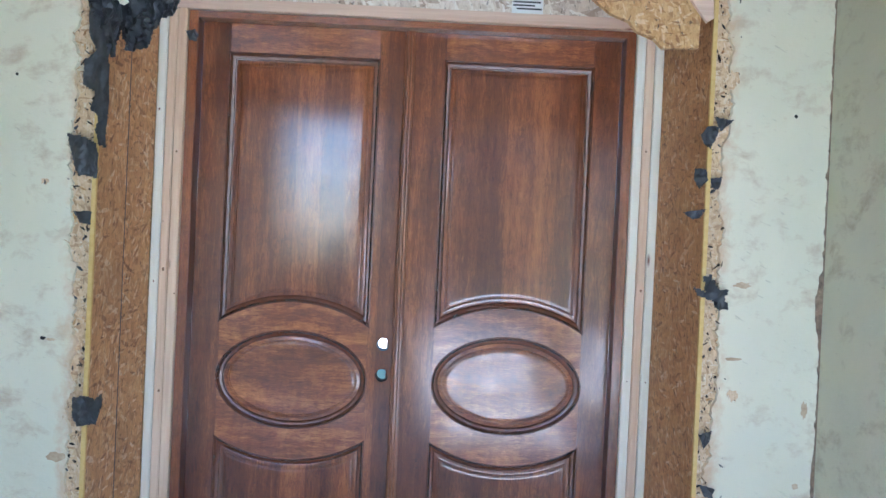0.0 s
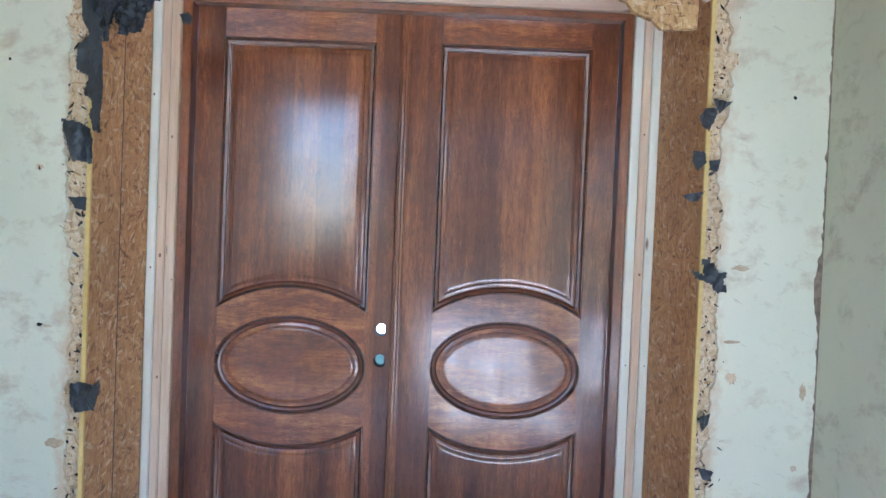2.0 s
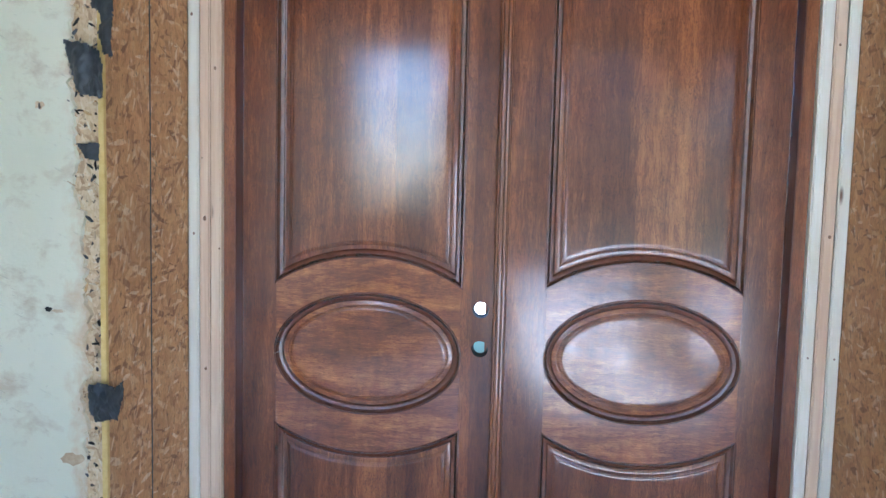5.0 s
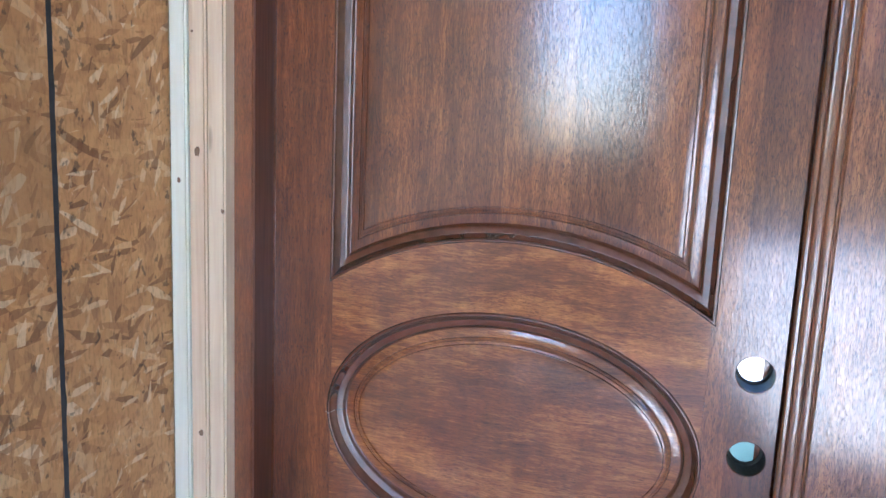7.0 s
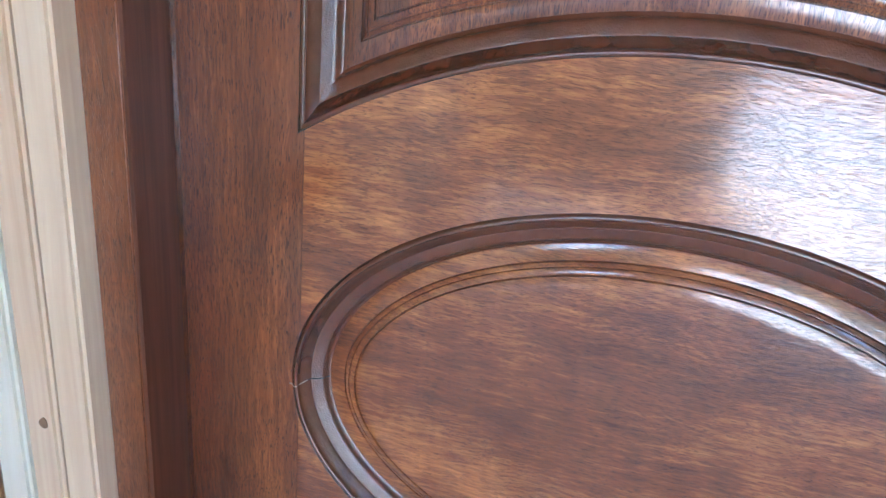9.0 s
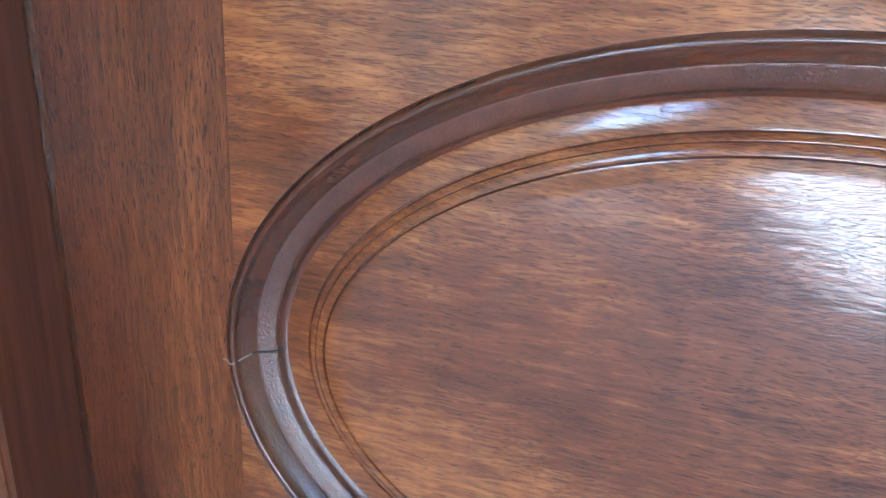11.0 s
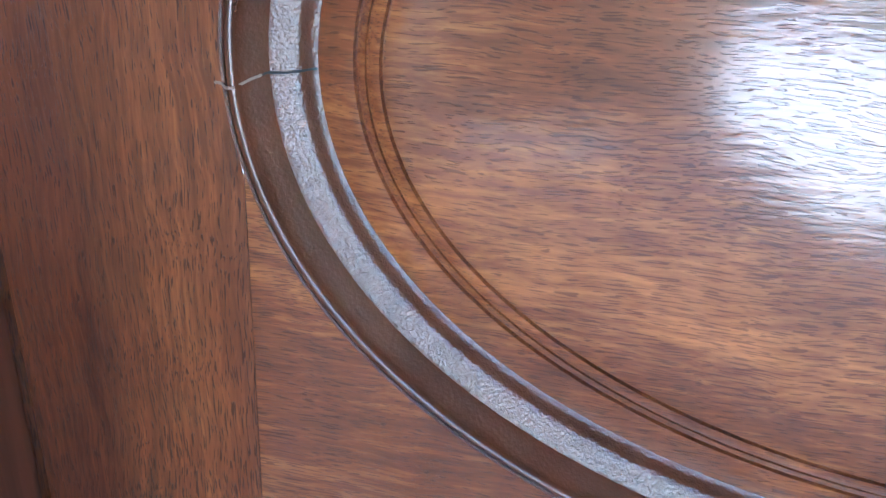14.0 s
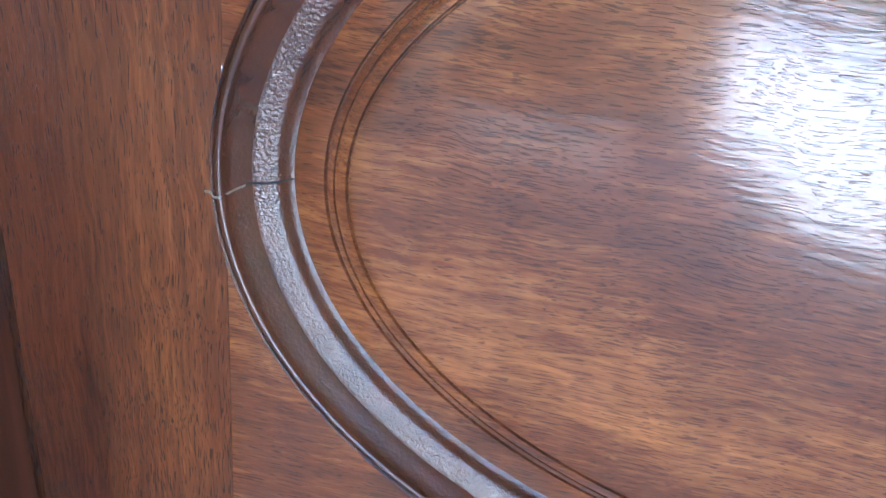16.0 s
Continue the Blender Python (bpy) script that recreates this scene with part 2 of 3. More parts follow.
label_mat = rough_plain("printed_label_paper", (0.74, 0.74, 0.72), (0.8, 0.8, 0.78), 40, 0.7, 0.0002)
ink_mat = rough_plain("label_ink", (0.03, 0.03, 0.03), (0.06, 0.06, 0.06), 80, 0.7, 0.0002)
bore_mat = rough_plain("bore_shade", (0.05, 0.045, 0.035), (0.09, 0.085, 0.07), 200, 0.8, 0.0005)
concrete_mat = rough_plain("concrete_walk", (0.60, 0.585, 0.55), (0.70, 0.68, 0.64), 14, 0.9, 0.003)
porch_mat = rough_plain("porch_slab", (0.68, 0.67, 0.635), (0.77, 0.76, 0.72), 14, 0.85, 0.003)
lawn_mat = rough_plain("lawn", (0.035, 0.065, 0.02), (0.07, 0.11, 0.035), 40, 0.95, 0.02)
leaf_mat = rough_plain("leaf", (0.025, 0.05, 0.014), (0.06, 0.10, 0.03), 25, 0.6, 0.002)
bark_mat = rough_plain("bark", (0.07, 0.05, 0.035), (0.14, 0.1, 0.07), 25, 0.9, 0.01)


def green_film():
    m = Mat("green_bore_film")
    m.done((0.62, 0.82, 0.74), 0.5)
    tr = m.node("ShaderNodeBsdfTranslucent")
    tr.inputs[0].default_value = (0.5, 0.6, 0.54, 1)
    mx = m.node("ShaderNodeMixShader")
    mx.inputs[0].default_value = 0.45
    out = m.t.nodes["Material Output"]
    m.t.links.new(m.b.outputs[0], mx.inputs[1])
    m.t.links.new(tr.outputs[0], mx.inputs[2])
    m.t.links.new(mx.outputs[0], out.inputs[0])
    return m.m


film_mat = green_film()


# ---- mesh helpers ----
def part(name, bm, material, parent=None, label="", smooth=None):
    """Links a bmesh as one mesh object, under a thing or part if one is given."""
    me = bpy.data.meshes.new(name)
    bmesh.ops.recalc_face_normals(bm, faces=bm.faces)
    bm.to_mesh(me)
    bm.free()
    me.materials.append(material)
    if smooth:
        for p in me.polygons:
            p.use_smooth = True
        me.set_sharp_from_angle(angle=radians(smooth))
    ob = new(name, me)
    if parent:
        ob.parent = parent
    if label:
        ob["label"] = label
    return ob


def thing(name, label, category, at=(0, 0, 0), group="", kind=""):
    ob = new(name)
    ob.location = at
    return tagged(ob, label, category, group, kind)


def add_box(bm, x0, x1, y0, y1, z0, z1, bevel=0.0):
    r = bmesh.ops.create_cube(bm, size=1, matrix=Matrix.LocRotScale(((x0 + x1) / 2, (y0 + y1) / 2, (z0 + z1) / 2), None, (abs(x1 - x0), abs(y1 - y0), abs(z1 - z0))))
    if bevel:
        es = {e for v in r["verts"] for e in v.link_edges}
        bmesh.ops.bevel(bm, geom=list(es), offset=bevel, segments=2, affect="EDGES")
    return bm


def box(name, x0, x1, y0, y1, z0, z1, mat, parent=None, label="", bevel=0.0):
    return part(name, add_box(bmesh.new(), x0, x1, y0, y1, z0, z1, bevel), mat, parent, label, 40 if bevel else None)


def prism(bm, outline, y0, y1):
    """A plate with an outline in x and z, from y0 (front) to y1."""
    f = [bm.verts.new((x, y0, z)) for x, z in outline]
    b = [bm.verts.new((x, y1, z)) for x, z in outline]
    bm.faces.new(f), bm.faces.new(b[::-1])
    n = len(f)
    for i in range(n):
        bm.faces.new((f[i], b[i], b[(i + 1) % n], f[(i + 1) % n]))
    return bm


def strip(bm, xs, low, high, y0, y1):
    """A solid between two curves over x."""
    rows = []
    for x in xs:
        rows.append([bm.verts.new(p) for p in ((x, y0, low(x)), (x, y0, high(x)), (x, y1, high(x)), (x, y1, low(x)))])
    for a, b in zip(rows, rows[1:]):
        for k in range(4):
            bm.faces.new((a[k], a[(k + 1) % 4], b[(k + 1) % 4], b[k]))
    bm.faces.new(rows[0]), bm.faces.new(rows[-1][::-1])
    return bm


# ---- the door's lines ----
XL, XR = -0.7783, -0.1354        # panel edges of one leaf, hung at the jamb
JOIN = 0.0061                    # by which the mouldings lap over the stiles' edges
XC = (XL + XR) / 2
HALF = (XR - XL) / 2
TOP, TIP_UP, PEAK = 2.2924, 1.1431, 1.2408
TIP_LOW, DIP, BOTTOM = 0.667, 0.575, 0.27
OX, OZ, OA, OB = -0.4573, 0.9135, 0.3214, 0.2101
R_UP = (HALF ** 2 + (PEAK - TIP_UP) ** 2) / (2 * (PEAK - TIP_UP))
R_LOW = (HALF ** 2 + (TIP_LOW - DIP) ** 2) / (2 * (TIP_LOW - DIP))
THICK = 0.045
B_X, B_Z = -0.0742, (1.078, 0.946)  # lock bores


def arc_up(x, d=0.0):
    return PEAK - R_UP + math.sqrt((R_UP + d) ** 2 - (x - XC) ** 2)


def arc_low(x, d=0.0):
    return DIP + R_LOW - math.sqrt((R_LOW + d) ** 2 - (x - XC) ** 2)


def oval(d, n=144):
    """Points of the oval, moved inwards by d."""
    pts = []
    for i in range(n):
        a = math.tau * i / n
        c, s = math.cos(a), math.sin(a)
        nx, nz = c / OA, s / OB
        k = d / math.hypot(nx, nz)
        pts.append((OX + OA * c - nx * k, OZ + OB * s - nz * k))
    return pts


def upper(d, n=40):
    a, b = XL + d, XR - d
    return [(a + (b - a) * i / n, arc_up(a + (b - a) * i / n, d)) for i in range(n + 1)] + [(b, TOP - d), (a, TOP - d)]


def lower(d, n=40):
    a, b = XL + d, XR - d
    return [(b + (a - b) * i / n, arc_low(b + (a - b) * i / n, d)) for i in range(n + 1)] + [(a, BOTTOM + d), (b, BOTTOM + d)]


# distance inwards from the outer line, depth behind the face
COVE = [(-0.0006, 0.0002), (-0.0002, 0.0007), (0.0003, 0.0004), (0.0010, -0.0005), (0.0022, -0.0012), (0.0036, -0.0015), (0.0046, -0.0012), (0.0053, -0.0004), (0.0058, 0.0008),
        (0.0066, 0.0021), (0.0082, 0.0039), (0.0100, 0.0057), (0.0120, 0.0077), (0.0136, 0.0094), (0.0143, 0.0102)]
BEAD = [(0.0143, 0.0102), (0.0150, 0.0103), (0.0162, 0.0107), (0.0182, 0.0115), (0.0205, 0.0123), (0.0225, 0.0131), (0.0243, 0.0139), (0.0254, 0.0148), (0.0262, 0.0161), (0.0271, 0.0177),
        (0.0283, 0.0190), (0.0303, 0.0199)]
PROFILE = COVE + BEAD[1:]
FIELD = [(0.0298, 0.0216), (0.0304, 0.0194), (0.0312, 0.0190), (0.0446, 0.0182), (0.0452, 0.0204), (0.0459, 0.0204), (0.0465, 0.0178), (0.0484, 0.0167), (0.0497, 0.0161), (0.0500, 0.0175), (0.0504, 0.0175),
         (0.0508, 0.0157), (0.0528, 0.0147), (0.0548, 0.0141), (0.0560, 0.0140), (0.0566, 0.0164), (0.0572, 0.0164), (0.0578, 0.0137), (0.0590, 0.0134), (0.0700, 0.0134)]


def swept(bm, line, profile, fill=False):
    loops = [[bm.verts.new((x, y, z)) for x, z in line(d)] for d, y in profile]
    n = len(loops[0])
    for a, b in zip(loops, loops[1:]):
        for i in range(n):
            bm.faces.new((a[i], a[(i + 1) % n], b[(i + 1) % n], b[i]))
    if fill:
        bm.faces.new(loops[-1])
    return bm


def mirrored(bm, side):
    if side > 0:
        bmesh.ops.scale(bm, vec=(-1, 1, 1), verts=bm.verts)
    return bm


def bored(bm, x0, x1, z0, z1, bores, n=28):
    """A board with round holes through it, each hole in its own square of the face."""
    zs, cuts = [z0], []
    for cx, cz, r in sorted(bores, key=lambda b: b[1]):
        zs += [cz - 0.05, cz + 0.05]
        cuts.append((cx, cz, r))
    zs.append(z1)
    for i in range(0, len(zs), 2):
        add_box(bm, x0, x1, 0, THICK, zs[i], zs[i + 1])
    for cx, cz, r in cuts:
        ring = []
        for i in range(n):
            a = math.tau * i / n
            c, s = math.cos(a), math.sin(a)
            k = min(((x1 if c > 0 else x0) - cx) / c if abs(c) > 1e-6 else 9, (0.05 * (1 if s > 0 else -1)) / s if abs(s) > 1e-6 else 9)
            ring.append([bm.verts.new(p) for p in ((cx + c * k, 0, cz + s * k), (cx + c * (r + 0.0012), 0, cz + s * (r + 0.0012)), (cx + c * r, 0.0015, cz + s * r),
                                                   (cx + c * r, THICK, cz + s * r), (cx + c * k, THICK, cz + s * k))])
        # corners of the square
        for i in range(n):
            a, b = ring[i], ring[(i + 1) % n]
            for k in range(4):
                bm.faces.new((a[k], b[k], b[k + 1], a[k + 1]))
        for sx in (0, 1):
            for sz in (-1, 1):
                X, Z = (x1 if sx else x0), cz + 0.05 * sz
                for y, k in ((0, 0), (THICK, 4)):
                    near = sorted(ring, key=lambda q: (q[0].co.x - X) ** 2 + (q[0].co.z - Z) ** 2)[:2]
                    v = bm.verts.new((X, y, Z))
                    if (near[0][k].co - v.co).length > 1e-5 and (near[1][k].co - v.co).length > 1e-5:
                        try:
                            bm.faces.new((near[0][k], near[1][k], v))
                        except ValueError:
                            pass
    return bm


def oval_edge(x, s):
    q = 1 - ((x - OX) / (OA + 0.0006)) ** 2
    return OZ + s * (OB + 0.0006) * math.sqrt(max(q, 0.0))


def door_leaf(side, label):
    zt = 2.4040 if side > 0 else 2.4120
    leaf = thing("door_leaf", label, "door", (0, 0, 0), "pair of entrance doors")
    # outer stile with the hollow for the oval
    zs = [0.02] + [OZ + 0.055 * math.sin(radians(a)) for a in range(-90, 91, 10)] + [zt]
    edge = []
    for z in zs:
        q = 1 - ((z - OZ) / OB) ** 2
        edge.append((min(XL + JOIN, OX - (OA + 0.0006) * math.sqrt(q)) if q > 0 else XL + JOIN, z))
    bm = mirrored(prism(bmesh.new(), [(-0.888, 0.02)] + edge + [(-0.888, zt)], 0, THICK), side)
    part("stile", bm, wood_v, leaf)
    inner = -0.0365 if side < 0 else -0.003
    if side < 0:
        bm = bored(bmesh.new(), XR - JOIN, inner, 0.02, zt, [(B_X, z, 0.027) for z in B_Z])
    else:
        bm = mirrored(add_box(bmesh.new(), XR - JOIN, inner, 0, THICK, 0.02, zt), side)
        # unseen strip added behind the meeting gap, blocks daylight
        add_box(bm, -0.06, 0.0029, THICK + 0.0006, THICK + 0.012, 0.02, zt)
    part("stile", bm, wood_v, leaf, "stile bored with two round lock holes" if side < 0 else "")
    e = 0.0003
    part("rail", mirrored(add_box(bmesh.new(), XL + JOIN + e, XR - JOIN - e, 0.0002, THICK, TOP - 0.001, zt), side), wood_h, leaf)
    part("rail", mirrored(add_box(bmesh.new(), XL + JOIN + e, XR - JOIN - e, 0.0002, THICK, 0.02, BOTTOM + 0.001), side), wood_h, leaf)
    lo, hi = XL + JOIN + e, XR - JOIN - e
    xs = sorted({lo, hi} | {OX + OA * 1.0019 * math.cos(math.pi * i / 72) for i in range(73) if lo < OX + OA * 1.0019 * math.cos(math.pi * i / 72) < hi})
    bm = strip(bmesh.new(), xs, lambda x: oval_edge(x, 1), lambda x: arc_up(x, 0.001), 0.0002, THICK)
    strip(bm, xs, lambda x: arc_low(x, 0.001), lambda x: oval_edge(x, -1), 0.0002, THICK)
    part("rail", mirrored(bm, side), wood_h, leaf, "curved middle rail cut out for an oval panel")
    for line, wood in ((upper, wood_v), (oval, wood_h), (lower, wood_v)):
        part("moulding", mirrored(swept(bmesh.new(), line, COVE), side), cove_mat, leaf, "dark stained lip and hollow of the panel moulding, shade added to its colour", 38)
        part("bead", mirrored(swept(bmesh.new(), line, BEAD), side), moulding_mat, leaf, "dark stained glossy pebbled bead of the moulding", 38)
        bm = swept(bmesh.new(), line, FIELD, True)
        # back of the panel
        bm.faces.new([bm.verts.new((x, 0.032, z)) for x, z in line(0.02)])
        part("panel", mirrored(bm, side), wood, leaf, "", 38)
    return leaf


left_leaf = door_leaf(-1, "closed reddish-brown mahogany door leaf with arched and oval panels")
right_leaf = door_leaf(1, "closed reddish-brown mahogany door leaf with fluted strip over the meeting edge")

# fluted strip on the meeting edge of the right leaf
flutes = [(-0.0325, -0.001), (-0.0320, -0.008), (-0.0292, -0.0105), (-0.0254, -0.0105), (-0.0232, -0.0072), (-0.0211, -0.0105), (-0.0156, -0.0122), (-0.0102, -0.0105), (-0.0080, -0.0072),
          (-0.0058, -0.0105), (-0.0020, -0.0117), (0.0024, -0.0105), (0.0046, -0.0072), (0.0067, -0.009), (0.0096, -0.007), (0.0101, -0.0006)]
bm = bmesh.new()
ends = [[bm.verts.new((x, y, z)) for x, y in flutes] for z in (0.02, 2.4035)]
for i in range(len(flutes) - 1):
    bm.faces.new((ends[0][i], ends[0][i + 1], ends[1][i + 1], ends[1][i]))
for en in ends:
    bm.faces.new(en)
bm.faces.new((ends[0][0], ends[1][0], ends[1][-1], ends[0][-1]))
part("astragal", bm, wood_edge, right_leaf, "fluted mahogany strip", 35)
right_leaf.location.z = 0.008

# open mitre in the oval moulding, filled at its outer end
def split_line(name, d0, d1, mat, width, label):
    bm = bmesh.new()
    rows = []
    for k in range(25):
        d = d0 + (d1 - d0) * k / 24
        y = np.interp(d, [p[0] for p in PROFILE], [p[1] for p in PROFILE]) - 0.0007
        zc = OZ - 0.0110 + np.interp(d, [-0.001, 0.002, 0.005, 0.009, 0.014, 0.02, 0.024, 0.03], [0.001, -0.0004, -0.0002, 0.0022, 0.0044, 0.0043, 0.0050, 0.0056])
        w = width * (0.6 + 0.6 * abs(math.sin(k * 1.7)))
        x = OX - OA + d
        rows.append([bm.verts.new((x, y, zc - w)), bm.verts.new((x, y, zc + w)), bm.verts.new((x, y + 0.0006, zc + w)), bm.verts.new((x, y + 0.0006, zc - w))])
    for a, b in zip(rows, rows[1:]):
        for q in range(4):
            bm.faces.new((a[q], a[(q + 1) % 4], b[(q + 1) % 4], b[q]))
    part(name, bm, mat, left_leaf, label)


split_line("filler", -0.003, 0.0125, filler_mat, 0.00055, "pale filler in the moulding's joint")
split_line("open_joint", 0.0125, 0.0300, split_mat, 0.00045, "dark open joint in the moulding")

# added dark tubes: the bores' shade in colour, narrower at the back against daylight
for cz, cx in ((z, B_X) for z in B_Z):
    bm = bmesh.new()
    rows = []
    for r, y in ((0.0268, 0.003), (0.0268, 0.040), (0.0225, 0.0405), (0.0225, 0.0455)):
        rows.append([bm.verts.new((cx + r * math.cos(i * math.tau / 28), y, cz + r * math.sin(i * math.tau / 28))) for i in range(28)])
    for a, b in zip(rows, rows[1:]):
        for i in range(28):
            bm.faces.new((a[i], a[(i + 1) % 28], b[(i + 1) % 28], b[i]))
    part("bore_lining", bm, bore_mat, left_leaf, "inside of a lock bore, shade put into its grey-green", 40)

# film added over the outer end of the lower bore, for its green light
bm = bmesh.new()
bmesh.ops.create_circle(bm, cap_ends=True, radius=0.035, segments=24, matrix=pose(B_X, THICK + 0.002, B_Z[1], 90))
bmesh.ops.solidify(bm, geom=bm.faces[:], thickness=0.0004)
tagged(part("bore_film", bm, film_mat), "added translucent film for the pale green light in a lock bore", "tape")

# ---- door frame ----
frame_set = thing("door_frame", "mahogany door frame with shade painted into its reveals", "door frame", kind="structure")
for s in (-1, 1):
    bm = bmesh.new()
    add_box(bm, s * 0.8955, s * 0.9325, -0.062, 0.12, 0, 2.4415, 0.0015)
    part("jamb", bm, wood_edge, frame_set)
    bm = bmesh.new()
    add_box(bm, s * 0.8915, s * 0.8953, -0.0605, -0.002, 0.018, 2.4125)
    part("reveal", bm, reveal_mat, frame_set, "smooth mahogany reveal with its shade in the colour")
part("jamb", add_box(bmesh.new(), -0.8953, 0.8953, -0.0618, 0.12, 2.4135, 2.4413, 0.0015), mahogany("mahogany_head", "x", (0.12, 0.035, 0.012), (0.28, 0.095, 0.033), (0.46, 0.18, 0.07), 0.35), frame_set, "head of the door frame")
# stops added unseen behind the leaves, to close the gaps against daylight
part("stop", add_box(bmesh.new(), -0.894, 0.894, 0.0465, 0.062, 2.39, 2.4130), reveal_mat, frame_set)
for s in (-1, 1):
    box("stop", s * 0.85, s * 0.8948, 0.0466, 0.062, 0.018, 2.3895, reveal_mat, frame_set)
box("sill", -0.896, 0.896, -0.06, 0.12, 0.0, 0.017, reveal_mat, frame_set)

# ---- studs and header round the frame ----
def stud(x0, x1, mat, label, y0=-0.087, z1=2.4425):
    return tagged(box("stud", x0, x1, y0, 0.06, 0, z1, mat, bevel=0.004), label, "stud", "studs beside the door", "")


studs = [stud(-0.9685, -0.9335, pine_pink, "raw pinkish pine stud beside the door frame"),
         stud(-1.0055, -0.9712, pine_pink, "raw pinkish pine stud with small knots"),
         stud(-1.0430, -1.0082, pine_white, "pale whitish pine stud beside the strand board", -0.089),
         stud(0.9335, 0.9695, pine_white, "pale whitish pine stud beside the door frame", -0.085),
         stud(0.9722, 1.0075, pine_pink, "raw pinkish pine stud between pale ones"),
         stud(1.0102, 1.0450, pine_white, "pale whitish pine stud beside the strand board", -0.089)]


def knot(owner, x, z, w, h, y):
    r = random.Random(int(z * 1000))
    out = [(x + w * r.uniform(0.75, 1.1) * math.cos(a * math.tau / 12), z + h * r.uniform(0.75, 1.1) * math.sin(a * math.tau / 12)) for a in range(12)]
    part("knot", prism(bmesh.new(), out, y - 0.0006, y + 0.002), knot_mat, owner, "dark knot in the pine")


for i, x, z, w, h in ((1, -0.988, 1.363, 0.006, 0.009), (1, -0.996, 1.56, 0.0022, 0.0026), (1, -0.984, 0.86, 0.005, 0.007), (0, -0.938, 1.264, 0.003, 0.004), (2, -1.024, 1.312, 0.0035, 0.005),
                      (2, -1.030, 2.02, 0.004, 0.006), (0, -0.953, 1.85, 0.004, 0.006), (4, 0.993, 1.36, 0.005, 0.006), (4, 0.987, 1.94, 0.004, 0.005), (5, 1.03, 0.98, 0.003, 0.004), (3, 0.952, 0.98, 0.003, 0.004)):
    knot(studs[i], x, z, w, h, -0.089 if i in (2, 5) else -0.085 if i == 3 else -0.087)
tagged(box("header_board", -1.05, 1.05, -0.087, 0.06, 2.4435, 2.489, pine_head, bevel=0.0025), "raw pinkish pine board over the door frame", "board")

# ---- returns and soffit of the opening, faced with strand board ----
WALL = -0.570                     # face of the sheathing; the plaster stands before it
returns = thing("opening_return", "brown weathered strand board lining the deep opening", "wall lining", kind="structure")


def board(name, pts, mat, depth, label=""):
    """A board whose face has four given corners."""
    bm = bmesh.new()
    v = [bm.verts.new(p) for p in pts]
    f = bm.faces.new(v)
    f.normal_update()
    n = f.normal.copy()
    w = [bm.verts.new(Vector(p) - n * depth) for p in pts]
    bm.faces.new(w[::-1])
    for i in range(4):
        bm.faces.new((v[i], w[i], w[(i + 1) % 4], v[(i + 1) % 4]))
    part(name, bm, mat, returns, label)


board("board", [(-1.046, -0.084, 0), (-1.060, -0.315, 0), (-1.060, -0.315, 2.664), (-1.046, -0.084, 2.664)][::-1], osb_brown, 0.012)
board("board", [(-1.058, -0.324, 0), (-1.056, -0.5695, 0), (-1.056, -0.5695, 2.664), (-1.058, -0.324, 2.664)][::-1], osb_brown, 0.012)
board("board", [(1.047, -0.084, 0), (1.068, -0.5695, 0), (1.068, -0.5695, 2.664), (1.047, -0.084, 2.664)], osb_brown, 0.012)
board("soffit_board", [(-1.04, -0.0855, 2.665), (1.04, -0.0855, 2.665), (1.04, -0.5695, 2.665), (-1.04, -0.5695, 2.665)][::-1], osb_pale, 0.012, "pale new strand board over the opening")
board("head_board", [(-1.046, -0.083, 2.4895), (1.046, -0.083, 2.4895), (1.046, -0.083, 2.664), (-1.046, -0.083, 2.664)], osb_head, 0.012, "pale new strand board above the header")

bm = bmesh.new()
prev = None
for k in range(260):
    z = 0.002 + k * 0.0098
    w = 0.0078 + 0.003 * noise.noise((z * 30, 3.0, 1.0))
    y = -0.3195 + 0.002 * noise.noise((z * 6, 9.0, 2.0))
    row = [bm.verts.new((-1.0605 + o, y + q * w, z)) for o, q in ((-0.008, -1.0), (0.0016, -0.8), (0.0036, 0.0), (0.0016, 0.8), (-0.008, 1.0))]
    if prev:
        for i in range(4):
            bm.faces.new((prev[i], prev[i + 1], row[i + 1], row[i]))
    prev = row
part("sealant_bead", bm, paper_mat, returns, "black sealant in the joint of two boards", 50)

# printed label on the soffit board
lab = thing("printed_label", "small white printed label on pale strand board", "label", (0.467, -0.0833, 2.521))
lab.rotation_euler = (radians(-90), 0, 0)
bm = add_box(bmesh.new(), -0.065, 0.065, -0.034, 0.034, -0.0012, -0.0002)
part("paper", bm, label_mat, lab)
for i, (a, b) in enumerate(((-0.06, 0.055), (-0.06, 0.03), (-0.045, 0.06))):
    part("print_bar", add_box(bmesh.new(), a, b, -0.018 + i * 0.014, -0.011 + i * 0.014, -0.0022, -0.0014), ink_mat, lab)

# ---- the plastered front wall ----
rng = random.Random(7)


